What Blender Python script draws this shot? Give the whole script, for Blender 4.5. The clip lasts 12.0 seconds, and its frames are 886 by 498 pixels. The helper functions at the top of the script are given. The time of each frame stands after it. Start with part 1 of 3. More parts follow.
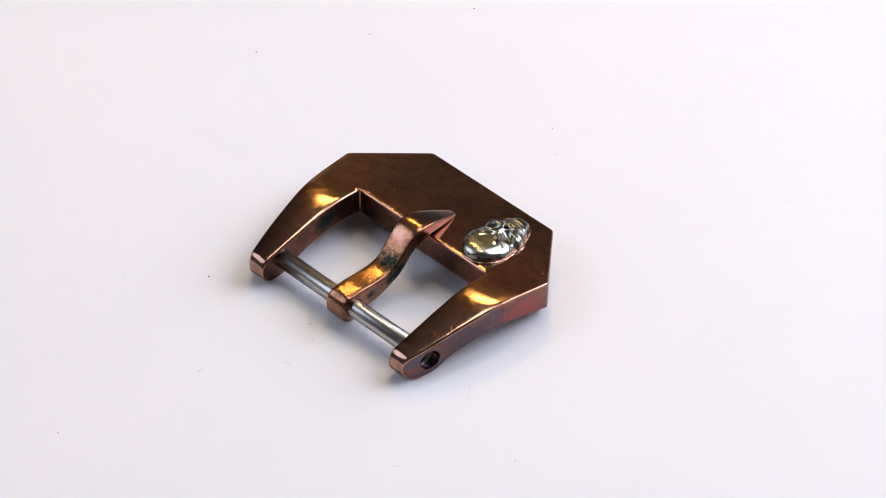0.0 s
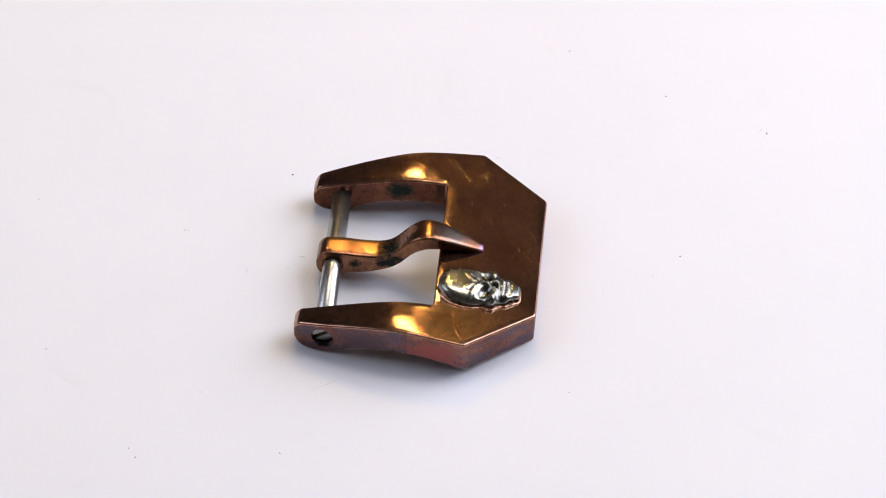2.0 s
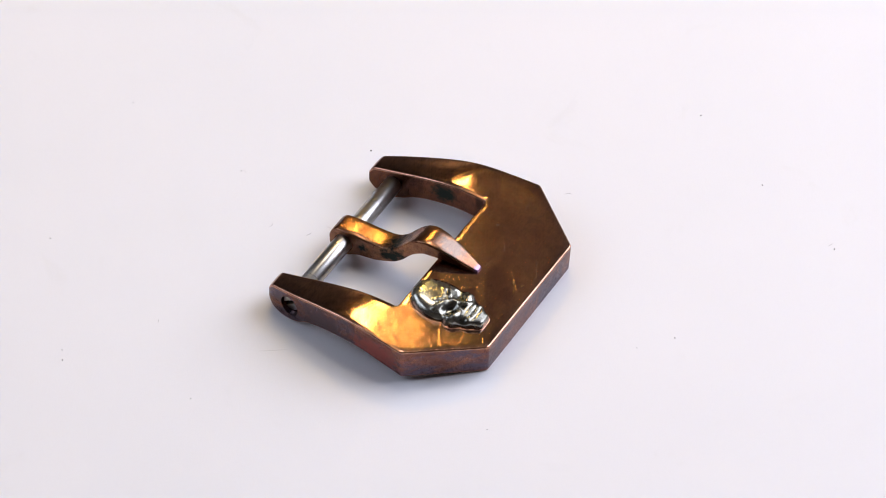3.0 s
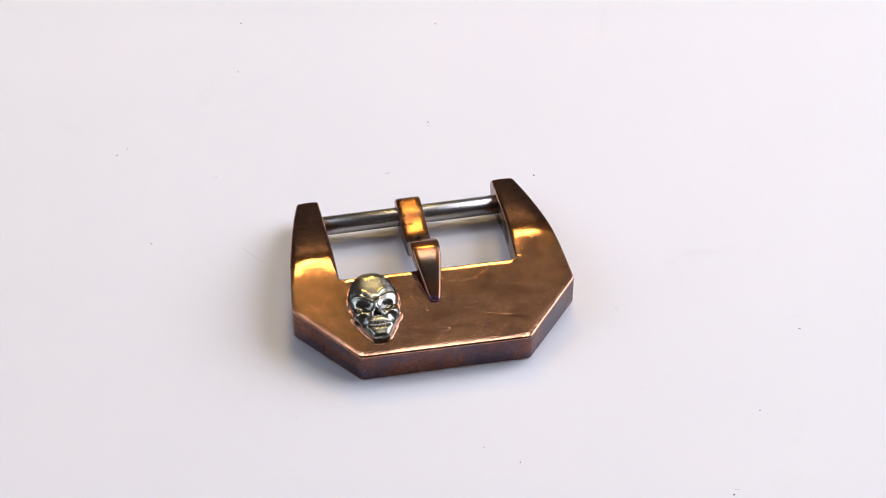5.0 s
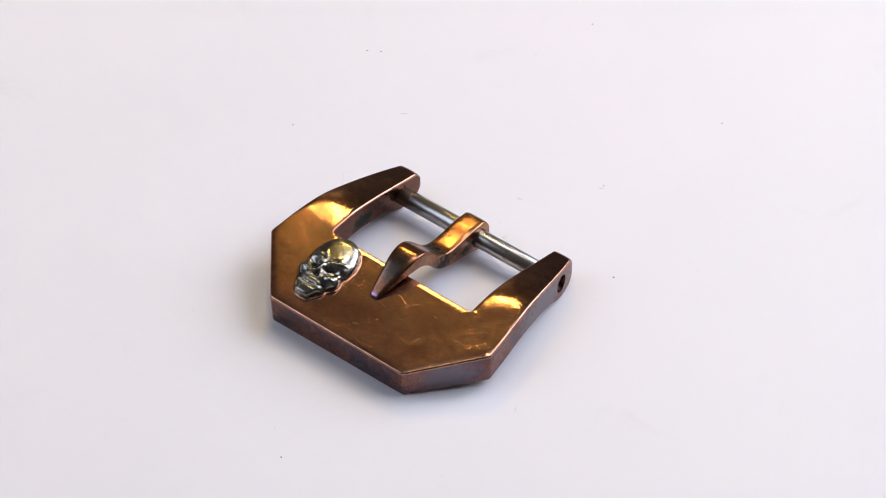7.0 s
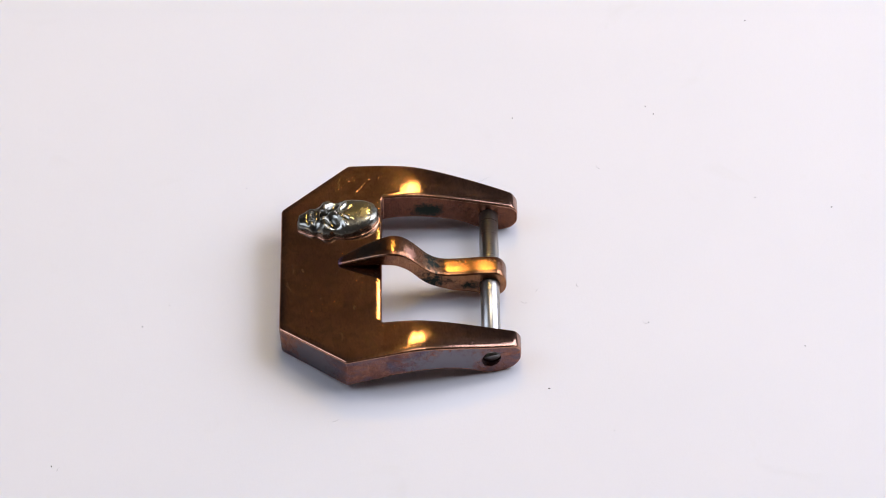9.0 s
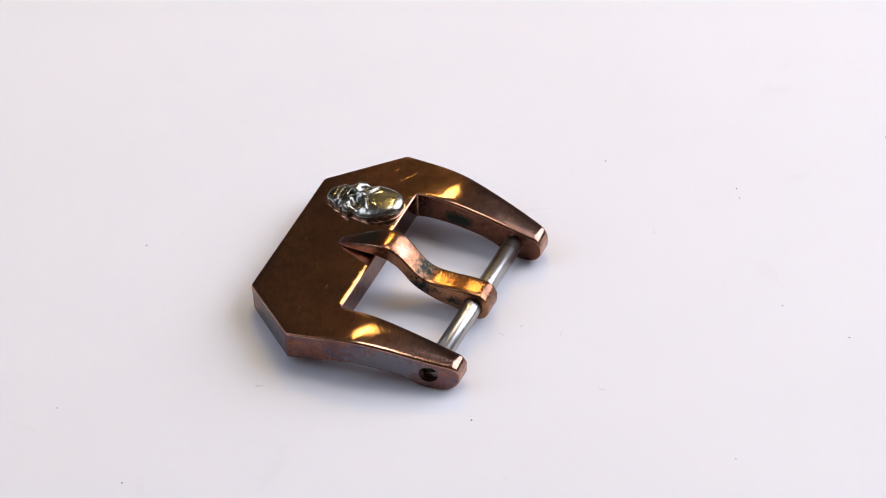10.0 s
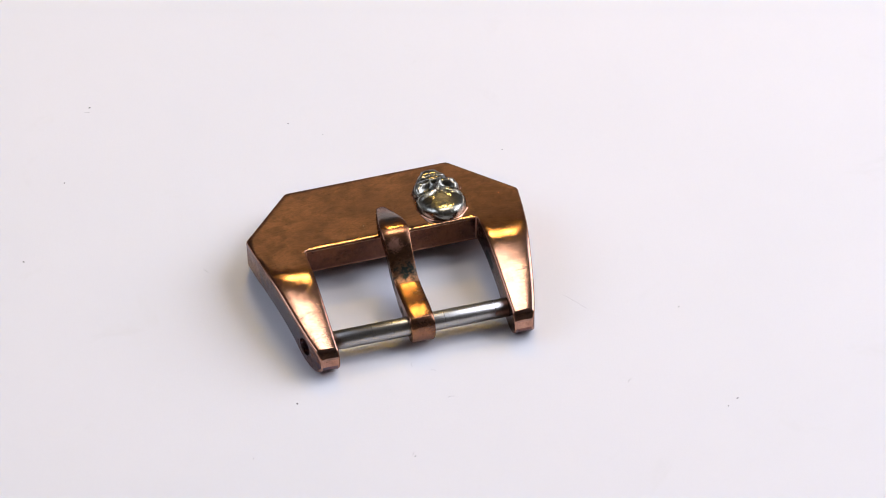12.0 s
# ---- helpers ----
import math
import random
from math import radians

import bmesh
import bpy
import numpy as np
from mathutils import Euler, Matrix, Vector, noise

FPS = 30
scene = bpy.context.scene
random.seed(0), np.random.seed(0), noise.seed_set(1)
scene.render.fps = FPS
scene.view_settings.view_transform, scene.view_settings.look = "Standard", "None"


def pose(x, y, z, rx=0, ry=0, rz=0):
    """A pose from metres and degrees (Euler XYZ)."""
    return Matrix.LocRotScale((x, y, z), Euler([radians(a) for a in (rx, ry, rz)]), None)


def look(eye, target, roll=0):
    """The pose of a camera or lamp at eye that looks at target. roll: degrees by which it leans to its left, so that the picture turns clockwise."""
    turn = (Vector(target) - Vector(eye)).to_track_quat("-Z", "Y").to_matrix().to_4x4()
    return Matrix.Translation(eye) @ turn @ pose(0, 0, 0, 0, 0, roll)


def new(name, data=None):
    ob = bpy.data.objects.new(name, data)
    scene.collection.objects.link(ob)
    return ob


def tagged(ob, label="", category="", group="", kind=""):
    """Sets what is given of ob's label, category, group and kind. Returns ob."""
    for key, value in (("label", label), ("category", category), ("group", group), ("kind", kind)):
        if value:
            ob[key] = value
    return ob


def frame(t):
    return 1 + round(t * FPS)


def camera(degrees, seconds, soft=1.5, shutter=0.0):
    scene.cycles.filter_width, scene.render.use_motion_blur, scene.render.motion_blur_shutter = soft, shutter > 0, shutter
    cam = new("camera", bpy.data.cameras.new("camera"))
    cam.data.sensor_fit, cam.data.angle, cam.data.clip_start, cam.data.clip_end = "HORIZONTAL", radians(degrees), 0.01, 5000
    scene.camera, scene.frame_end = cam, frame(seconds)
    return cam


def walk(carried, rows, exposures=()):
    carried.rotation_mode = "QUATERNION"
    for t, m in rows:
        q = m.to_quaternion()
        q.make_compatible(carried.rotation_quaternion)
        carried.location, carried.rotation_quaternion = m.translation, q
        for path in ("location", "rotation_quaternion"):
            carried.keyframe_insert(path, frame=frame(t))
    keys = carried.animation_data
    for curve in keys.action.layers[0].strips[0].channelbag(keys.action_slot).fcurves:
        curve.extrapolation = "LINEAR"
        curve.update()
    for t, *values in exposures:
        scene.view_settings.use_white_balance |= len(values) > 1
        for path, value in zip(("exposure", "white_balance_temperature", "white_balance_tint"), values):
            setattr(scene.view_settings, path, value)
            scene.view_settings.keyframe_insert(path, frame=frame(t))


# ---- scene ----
cam = camera(10.29, 12.0, soft=1.0)
eye = Vector((0.0, -0.48278, 0.45719))
ahead = Vector((math.sin(radians(0.517)) * math.cos(radians(43.046)), math.cos(radians(0.517)) * math.cos(radians(43.046)), -math.sin(radians(43.046))))
walk(cam, [(0.0, look(eye, eye + ahead, -0.42)), (12.0, look(eye, eye + ahead, -0.42))], exposures=[(0.0, 0.04), (2.5, 0.02), (5.5, -0.05), (7.0, -0.06), (9.5, -0.06), (12.0, -0.03)])

# ---- light ----
world = bpy.data.worlds.new("room_world")
world.use_nodes = True
world.node_tree.nodes["Background"].inputs["Color"].default_value = (0.9, 0.92, 1.0, 1)
world.node_tree.nodes["Background"].inputs["Strength"].default_value = 0.05
scene.world = world


def area_lamp(name, place, target, width, depth, watts, colour):
    data = bpy.data.lights.new(name, "AREA")
    data.shape, data.size, data.size_y, data.energy, data.color = "RECTANGLE", width, depth, watts, colour
    ob = new(name, data)
    ob.matrix_world = look(place, target)
    return ob


# a two-headed desk lamp behind the turntable, an added warm panel low beyond it, windows to both sides, a pale ceiling
# light farther back
for head in (-0.028, 0.036):
    area_lamp("desk_lamp_light", (head, 0.50, 0.545), (0, 0, 0), 0.044, 0.052, 0.50, (1.0, 0.64, 0.16))
# panel added for the plate to mirror; no known lamp stands there
area_lamp("low_reflection_panel", (-0.04, 0.90, 0.48), (0, 0, 0), 0.20, 0.13, 0.052, (1.0, 0.69, 0.34))
area_lamp("softbox_light", (-0.72, 0.04, 0.62), (0, 0, 0), 0.60, 0.60, 3.1, (0.70, 0.79, 1.0))
area_lamp("softbox_light", (0.52, 0.19, 0.42), (0, 0, 0), 0.60, 0.60, 6.75, (0.80, 0.838, 1.0))
area_lamp("ceiling_light_glow", (0.12, 0.62, 1.75), (0, 0, 0), 0.50, 0.45, 6.8, (1.0, 0.89, 0.76))

MM = 0.001


# ---- materials ----
class Nodes:
    """A small wrapper to write node trees in few lines."""

    def __init__(self, name):
        self.mat = bpy.data.materials.new(name)
        self.mat.use_nodes = True
        self.tree = self.mat.node_tree
        self.shader = self.tree.nodes["Principled BSDF"]
        self.coords = self.tree.nodes.new("ShaderNodeTexCoord").outputs["Object"]

    def put(self, socket, value):
        if hasattr(value, "is_output"):
            self.tree.links.new(value, socket)
        elif isinstance(value, tuple) and len(value) == 3 and socket.type == "RGBA":
            socket.default_value = (*value, 1)
        elif socket.type == "RGBA" and not isinstance(value, tuple):
            socket.default_value = (value, value, value, 1)
        else:
            socket.default_value = value

    def mapped(self, scale, turn=(0, 0, 0), shift=(0, 0, 0)):
        """Coordinates in millimetres, turned first and then stretched."""
        n = self.tree.nodes.new("ShaderNodeMapping")
        n.vector_type = "TEXTURE"
        self.put(n.inputs["Vector"], self.coords)
        n.inputs["Scale"].default_value = [MM / s for s in scale]
        n.inputs["Rotation"].default_value = [radians(a) for a in turn]
        n.inputs["Location"].default_value = [0.05 * v for v in shift]
        return n.outputs["Vector"]

    def noise(self, vector, scale=1.0, detail=4.0, rough=0.55, distortion=0.0):
        n = self.tree.nodes.new("ShaderNodeTexNoise")
        self.put(n.inputs["Vector"], vector)
        for key, v in (("Scale", scale), ("Detail", detail), ("Roughness", rough), ("Distortion", distortion)):
            n.inputs[key].default_value = v
        return n.outputs["Fac"]

    def ramp(self, fac, *stops):
        n = self.tree.nodes.new("ShaderNodeValToRGB")
        self.put(n.inputs["Fac"], fac)
        while len(n.color_ramp.elements) < len(stops):
            n.color_ramp.elements.new(0.5)
        for e, (at, c) in zip(n.color_ramp.elements, stops):
            e.position = at
            e.color = (*c, 1) if isinstance(c, tuple) else (c, c, c, 1)
        return n.outputs["Color"]

    def mix(self, fac, a, b, blend="MIX"):
        n = self.tree.nodes.new("ShaderNodeMix")
        n.data_type, n.blend_type = "RGBA", blend
        self.put(n.inputs[0], fac)
        self.put(n.inputs[6], a)
        self.put(n.inputs[7], b)
        return n.outputs[2]

    def math(self, op, a, b=0.0, clamp=False):
        n = self.tree.nodes.new("ShaderNodeMath")
        n.operation, n.use_clamp = op, clamp
        self.put(n.inputs[0], a)
        self.put(n.inputs[1], b)
        return n.outputs[0]

    def blot(self, centre, radii, edge=0.55, ragged=2.0):
        """A soft-edged, ragged spot round a place on the thing (millimetres)."""
        n = self.tree.nodes.new("ShaderNodeMapping")
        n.vector_type = "TEXTURE"
        self.put(n.inputs["Vector"], self.coords)
        n.inputs["Location"].default_value = [c * MM for c in centre]
        n.inputs["Scale"].default_value = [r * MM for r in radii]
        g = self.tree.nodes.new("ShaderNodeVectorMath")
        g.operation = "LENGTH"
        self.put(g.inputs[0], n.outputs["Vector"])
        rough_edge = self.math("ADD", g.outputs["Value"], self.math("MULTIPLY", self.math("SUBTRACT", self.noise(self.mapped((1, 1, 1)), 1.3, 6, 0.72), 0.5), ragged))
        return self.ramp(rough_edge, (1.0 - edge, 1.0), (1.0 + edge * 0.3, 0.0))

    def bump(self, height, strength, distance, under=None):
        n = self.tree.nodes.new("ShaderNodeBump")
        if under is not None:
            self.put(n.inputs["Normal"], under)
        n.inputs["Strength"].default_value, n.inputs["Distance"].default_value = strength, distance
        self.put(n.inputs["Height"], height)
        return n.outputs["Normal"]

    def haze(self, share, rough):
        """Adds a second, broader gloss to the surface, as worn polish has."""
        nodes, links = self.tree.nodes, self.tree.links
        wide = nodes.new("ShaderNodeBsdfPrincipled")
        for key in ("Base Color", "Metallic", "Normal"):
            for link in self.shader.inputs[key].links:
                links.new(link.from_socket, wide.inputs[key])
            if not self.shader.inputs[key].links and key != "Normal":
                wide.inputs[key].default_value = self.shader.inputs[key].default_value
        wide.inputs["Roughness"].default_value = rough
        both = nodes.new("ShaderNodeMixShader")
        self.put(both.inputs[0], share)
        links.new(self.shader.outputs[0], both.inputs[1])
        links.new(wide.outputs[0], both.inputs[2])
        links.new(both.outputs[0], nodes["Material Output"].inputs["Surface"])
        return self.mat

    def done(self, **values):
        for key, v in values.items():
            self.put(self.shader.inputs[key.replace("_", " ").capitalize() if key not in ("base", "specular") else {"base": "Base Color", "specular": "Specular IOR Level"}[key]], v)
        return self.mat


def scratch_lines(n):
    """Single thin scratches, each with its own length, in several directions: 1 on a line, 0 beside it."""
    total = None
    for turn, length, gap, shift in ((31, 11.0, 1.3, 0.3), (-40, 9.0, 1.4, 4.1), (74, 10.0, 1.6, 9.7), (52, 6.0, 1.0, 6.2), (-14, 9.5, 1.8, 2.6), (-66, 6.6, 1.3, 7.7), (40, 14.0, 1.5, 5.5)):
        place = n.mapped((1 / length, 1 / gap, 0.0001), (0, 0, turn), (shift, shift, 0))
        cells = n.tree.nodes.new("ShaderNodeTexVoronoi")
        cells.voronoi_dimensions = "2D"
        cells.inputs["Scale"].default_value = 1.0
        n.put(cells.inputs["Vector"], place)
        away = n.tree.nodes.new("ShaderNodeVectorMath")
        away.operation = "SUBTRACT"
        n.put(away.inputs[0], place)
        n.put(away.inputs[1], cells.outputs["Position"])
        parts = n.tree.nodes.new("ShaderNodeSeparateXYZ")
        n.put(parts.inputs[0], away.outputs[0])
        chance = n.tree.nodes.new("ShaderNodeSeparateXYZ")
        n.put(chance.inputs[0], cells.outputs["Color"])
        along, across = n.math("ABSOLUTE", parts.outputs[0]), parts.outputs[1]
        # a slight bend and a random lean for each one
        bend = n.math("MULTIPLY", n.math("MULTIPLY", parts.outputs[0], parts.outputs[0]), 0.1)
        lean = n.math("MULTIPLY", parts.outputs[0], n.math("SUBTRACT", chance.outputs[1], 0.5))
        off = n.math("ABSOLUTE", n.math("ADD", across, n.math("ADD", bend, lean)))
        line = n.ramp(off, (0.004 / gap, 1.0), (0.020 / gap, 0.0))
        line = n.math("MULTIPLY", line, n.ramp(along, (0.10, 1.0), (0.34, 0.0)))
        line = n.math("MULTIPLY", line, n.ramp(chance.outputs[0], (0.60, 0.0), (1.0, 0.9)))
        total = line if total is None else n.math("MAXIMUM", total, line)
    return total


def rubbed(n):
    """The fine rub marks of polishing, mostly along the bar."""
    total = 0.0
    for turn, across, shift in ((6, 6.5, 1.0), (28, 8.0, 3.0), (-20, 7.0, 5.0)):
        total = n.math("ADD", total, n.noise(n.mapped((0.10, across, 1.0), (0, 0, turn), (shift, 0, 0)), 1.0, 2, 0.6))
    return n.math("MULTIPLY", total, 0.333)


def bronze(name, bright, dull, dark, rough, blots=(), purple=0.0, scratches=True, grain=1.0, waviness=0.000012, uneven=False):
    n = Nodes(name)
    big = n.noise(n.mapped((0.14, 0.14, 0.14)), 1.0, 6, 0.62, 0.5)
    mid = n.noise(n.mapped((0.45, 0.45, 0.45), shift=(8, 2, 3)), 1.0, 6, 0.68, 0.3)
    fine = n.noise(n.mapped((2.2, 2.2, 2.2)), 1.0, 6, 0.7)
    colour = n.mix(n.ramp(big, (0.38, 0.0), (0.62, 1.0)), bright, dull)
    colour = n.mix(n.ramp(mid, (0.46, 0.0), (0.70, 0.75)), colour, dark)
    colour = n.mix(n.ramp(fine, (0.50, 0.0), (0.78, 0.6)), colour, dark)
    if purple:
        tint = n.noise(n.mapped((0.20, 0.20, 0.5), shift=(3, 1, 2)), 1.0, 5, 0.65, 0.6)
        colour = n.mix(n.ramp(tint, (0.42, 0.0), (0.60, purple)), colour, (0.10, 0.088, 0.118))
    marks = rubbed(n)
    rough_out = n.math("ADD", n.math("MULTIPLY", n.ramp(mid, (0.3, 0.8), (0.8, 1.7)), rough), n.math("MULTIPLY", n.ramp(fine, (0.4, 0.0), (0.8, 1.0)), rough * 0.7))
    metal = 1.0
    for centre, radii, spot, spot_rough, metallic in blots:
        mask = n.blot(centre, radii)
        colour = n.mix(mask, colour, spot)
        rough_out = n.mix(mask, rough_out, spot_rough)
        metal = n.mix(mask, metal if hasattr(metal, "is_output") else (1.0, 1.0, 1.0), (metallic,) * 3)
    height = n.math("ADD", n.math("MULTIPLY", marks, grain), n.math("MULTIPLY", fine, 0.05))
    if scratches:
        lines = scratch_lines(n)
        height = n.math("SUBTRACT", height, n.math("MULTIPLY", lines, 0.16))
        rough_out = n.mix(n.math("MULTIPLY", lines, 0.35), rough_out, (0.35, 0.35, 0.35))
        colour = n.mix(n.math("MULTIPLY", lines, 0.12), colour, (0.62, 0.36, 0.17))
    # hand-filed faces are never quite flat
    waves = n.bump(n.noise(n.mapped((0.20, 0.20, 0.20), shift=(1, 6, 2)), 1.0, 1.5, 0.5), 1.0, waviness)
    if uneven:
        # the plate flattens out a little round the ornament, where it was heated and filed
        at = n.tree.nodes.new("ShaderNodeSeparateXYZ")
        n.put(at.inputs[0], n.coords)
        share = n.tree.nodes.new("ShaderNodeMapRange")
        share.interpolation_type = "SMOOTHSTEP"
        n.put(share.inputs["Value"], at.outputs[0])
        share.inputs["From Min"].default_value, share.inputs["From Max"].default_value = 0.005, 0.014
        waves = n.bump(n.math("MULTIPLY", share.outputs[0], n.math("MULTIPLY", n.math("SUBTRACT", at.outputs[1], 0.010), 0.021)), 1.0, 1.0, waves)
    n.done(base=colour, metallic=metal, roughness=rough_out, normal=n.bump(height, 0.5, 0.00003, waves))
    streaks = n.math("MULTIPLY", n.math("SUBTRACT", marks, 0.5), 1.1)
    return n.haze(n.math("ADD", n.ramp(mid, (0.35, 0.05), (0.70, 0.17)), streaks, clamp=True), 0.31)


PATINA = (0.020, 0.027, 0.023)
frame_bronze = bronze("polished_bronze", (0.44, 0.245, 0.175), (0.30, 0.172, 0.135), (0.185, 0.118, 0.100), 0.068, uneven=True)
side_bronze = bronze("tarnished_side_bronze", (0.30, 0.130, 0.085), (0.18, 0.080, 0.062), (0.11, 0.052, 0.046), 0.21, purple=0.8, scratches=False, blots=(
    ((16.8, -4.0, 3.4), (1.7, 6.0, 3.0), (0.105, 0.072, 0.080), 0.3, 1.0),
    ((18.4, 4.5, 3.4), (1.5, 4.5, 2.6), (0.30, 0.085, 0.07), 0.35, 0.9),
    ((-16.8, -4.0, 3.4), (2.2, 9.0, 3.2), (0.165, 0.150, 0.165), 0.30, 1.0),
    ((-15.4, 13.0, 2.4), (4.6, 5.0, 3.4), (0.160, 0.135, 0.150), 0.32, 1.0)))
# inner walls' shade is put into this darker bronze; the black patina is stain
inner_bronze = bronze("shaded_inner_bronze", (0.18, 0.075, 0.041), (0.125, 0.050, 0.032), (0.07, 0.031, 0.024), 0.18, scratches=False, blots=(
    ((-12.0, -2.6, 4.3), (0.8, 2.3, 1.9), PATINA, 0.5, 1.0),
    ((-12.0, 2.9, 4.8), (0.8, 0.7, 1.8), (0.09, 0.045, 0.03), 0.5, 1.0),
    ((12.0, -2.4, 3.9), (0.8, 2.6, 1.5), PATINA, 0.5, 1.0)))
edge_bronze = bronze("worn_edge_bronze", (0.56, 0.30, 0.205), (0.42, 0.21, 0.14), (0.26, 0.13, 0.09), 0.13, scratches=False)
tongue_bronze = bronze("stained_tongue_bronze", (0.38, 0.18, 0.088), (0.27, 0.125, 0.075), (0.13, 0.068, 0.05), 0.17, blots=(
    ((0.0, 5.6, 7.9), (2.3, 3.6, 1.5), (0.17, 0.125, 0.10), 0.20, 1.0),
    ((0.3, -2.4, 4.6), (2.6, 2.3, 1.9), PATINA, 0.5, 1.0),
    ((-0.6, 0.2, 7.2), (1.4, 1.2, 1.5), (0.56, 0.29, 0.21), 0.35, 1.0),
    ((1.9, -7.4, 3.0), (0.6, 1.2, 1.1), PATINA, 0.5, 1.0),
    ((1.9, -2.6, 3.5), (0.7, 3.4, 1.7), PATINA, 0.5, 1.0),
    ((-1.9, -2.8, 3.4), (0.7, 3.2, 1.6), PATINA, 0.5, 1.0),
    ((0.0, 9.6, 5.7), (1.3, 0.7, 0.8), (0.30, 0.18, 0.28), 0.25, 1.0),
    ((-1.9, -8.0, 2.6), (0.6, 1.8, 1.0), PATINA, 0.5, 1.0)), scratches=False, grain=0.8)


def make_steel():
    n = Nodes("brushed_steel")
    turned = n.noise(n.mapped((9.0, 0.02, 0.02)), 1.0, 2, 0.6)
    return n.done(base=n.mix(turned, (0.50, 0.48, 0.45), (0.36, 0.35, 0.33)), metallic=1.0, roughness=n.ramp(turned, (0.3, 0.27), (0.8, 0.35)))


def make_silver():
    n = Nodes("oxidised_shaded_silver")
    cloud = n.noise(n.mapped((0.7, 0.7, 0.7)), 1.0, 5, 0.6)
    geo = n.tree.nodes.new("ShaderNodeNewGeometry")
    # creases of the relief are darkened in the colour, deepening their shade
    hollow = n.ramp(geo.outputs["Pointiness"], (0.43, 1.0), (0.503, 0.0))
    colour = n.mix(n.ramp(cloud, (0.35, 0.0), (0.7, 1.0)), (0.47, 0.46, 0.40), (0.24, 0.235, 0.195))
    colour = n.mix(hollow, colour, (0.06, 0.06, 0.055))
    colour = n.mix(n.math("MULTIPLY", n.blot((8.2, 12.6, 6.4), (3.4, 3.4, 2.5), 0.5, 1.2), 0.45), colour, (0.10, 0.10, 0.09))
    # near-black put into the colour for shade: sockets, nose, jaws, chin, cheek hollows
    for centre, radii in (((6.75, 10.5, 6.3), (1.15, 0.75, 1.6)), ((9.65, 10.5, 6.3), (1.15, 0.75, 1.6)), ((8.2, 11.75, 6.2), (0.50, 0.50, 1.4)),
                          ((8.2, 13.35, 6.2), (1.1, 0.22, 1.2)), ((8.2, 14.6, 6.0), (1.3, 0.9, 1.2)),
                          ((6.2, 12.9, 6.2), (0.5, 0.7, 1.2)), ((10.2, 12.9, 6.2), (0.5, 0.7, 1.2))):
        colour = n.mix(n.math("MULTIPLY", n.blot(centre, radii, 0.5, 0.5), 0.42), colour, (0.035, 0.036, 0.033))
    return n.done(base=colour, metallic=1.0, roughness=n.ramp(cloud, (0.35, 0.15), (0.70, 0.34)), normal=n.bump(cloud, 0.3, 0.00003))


def make_paper():
    n = Nodes("white_paper")
    fibre = n.noise(n.mapped((3.0, 3.0, 3.0)), 1.0, 6, 0.7)
    cloud = n.noise(n.mapped((0.03, 0.03, 0.03)), 1.0, 3, 0.5)
    smudge = n.noise(n.mapped((0.09, 0.09, 0.09), shift=(5, 2, 0)), 1.0, 5, 0.6, 0.8)
    colour = n.mix(n.ramp(cloud, (0.3, 0.0), (0.7, 1.0)), (0.82, 0.805, 0.825), (0.80, 0.79, 0.81))
    colour = n.mix(n.ramp(smudge, (0.64, 0.0), (0.82, 0.4)), colour, (0.72, 0.705, 0.69))
    grit = n.noise(n.mapped((7.0, 7.0, 7.0), shift=(2, 9, 1)), 1.0, 3, 0.7)
    colour = n.mix(n.ramp(grit, (0.56, 0.0), (0.75, 0.30)), colour, (0.68, 0.665, 0.67))
    return n.done(base=colour, roughness=0.62, normal=n.bump(fibre, 0.4, 0.00006), specular=0.25)


def make_plain(name, c, rough, vary=0.85, size=0.02):
    n = Nodes(name)
    f = n.noise(n.mapped((size, size, size)), 1.0, 5, 0.6)
    return n.done(base=n.mix(n.ramp(f, (0.3, 0.0), (0.7, 1.0)), c, tuple(vary * v for v in c)), roughness=rough, normal=n.bump(f, 0.1, 0.001))


steel, silver, paper = make_steel(), make_silver(), make_paper()
wall_paint = make_plain("wall_paint", (0.55, 0.54, 0.54), 0.8)
table_wood = make_plain("dark_table_wood", (0.20, 0.13, 0.08), 0.5)
speck_dark = make_plain("dark_speck", (0.09, 0.085, 0.09), 0.8, size=2)
speck_grey = make_plain("grey_fibre", (0.45, 0.44, 0.45), 0.8, size=2)
lint_pale = make_plain("pale_lint", (0.55, 0.45, 0.36), 0.7, size=2)


# ---- building helpers ----
def mesh_of(name, bm, materials, smooth=True):
    me = bpy.data.meshes.new(name)
    bmesh.ops.recalc_face_normals(bm, faces=bm.faces)
    bm.to_mesh(me)
    bm.free()
    for m in materials:
        me.materials.append(m)
    if smooth:
        me.polygons.foreach_set("use_smooth", [True] * len(me.polygons))
    return me


def part(name, bm, materials, parent, label="", smooth=True):
    ob = new(name, mesh_of(name, bm, materials if isinstance(materials, (list, tuple)) else [materials], smooth))
    ob.parent = parent
    if label:
        ob["label"] = label
    return ob


def slab(bm, x0, x1, y0, y1, z0, z1):
    made = bmesh.ops.create_cube(bm, size=1.0)
    bmesh.ops.transform(bm, verts=made["verts"], matrix=Matrix.Translation(((x0 + x1) / 2, (y0 + y1) / 2, (z0 + z1) / 2)) @ Matrix.Diagonal((x1 - x0, y1 - y0, z1 - z0, 1)))


def smoothstep(a, b, v):
    u = min(1.0, max(0.0, (v - a) / (b - a)))
    return u * u * (3 - 2 * u)


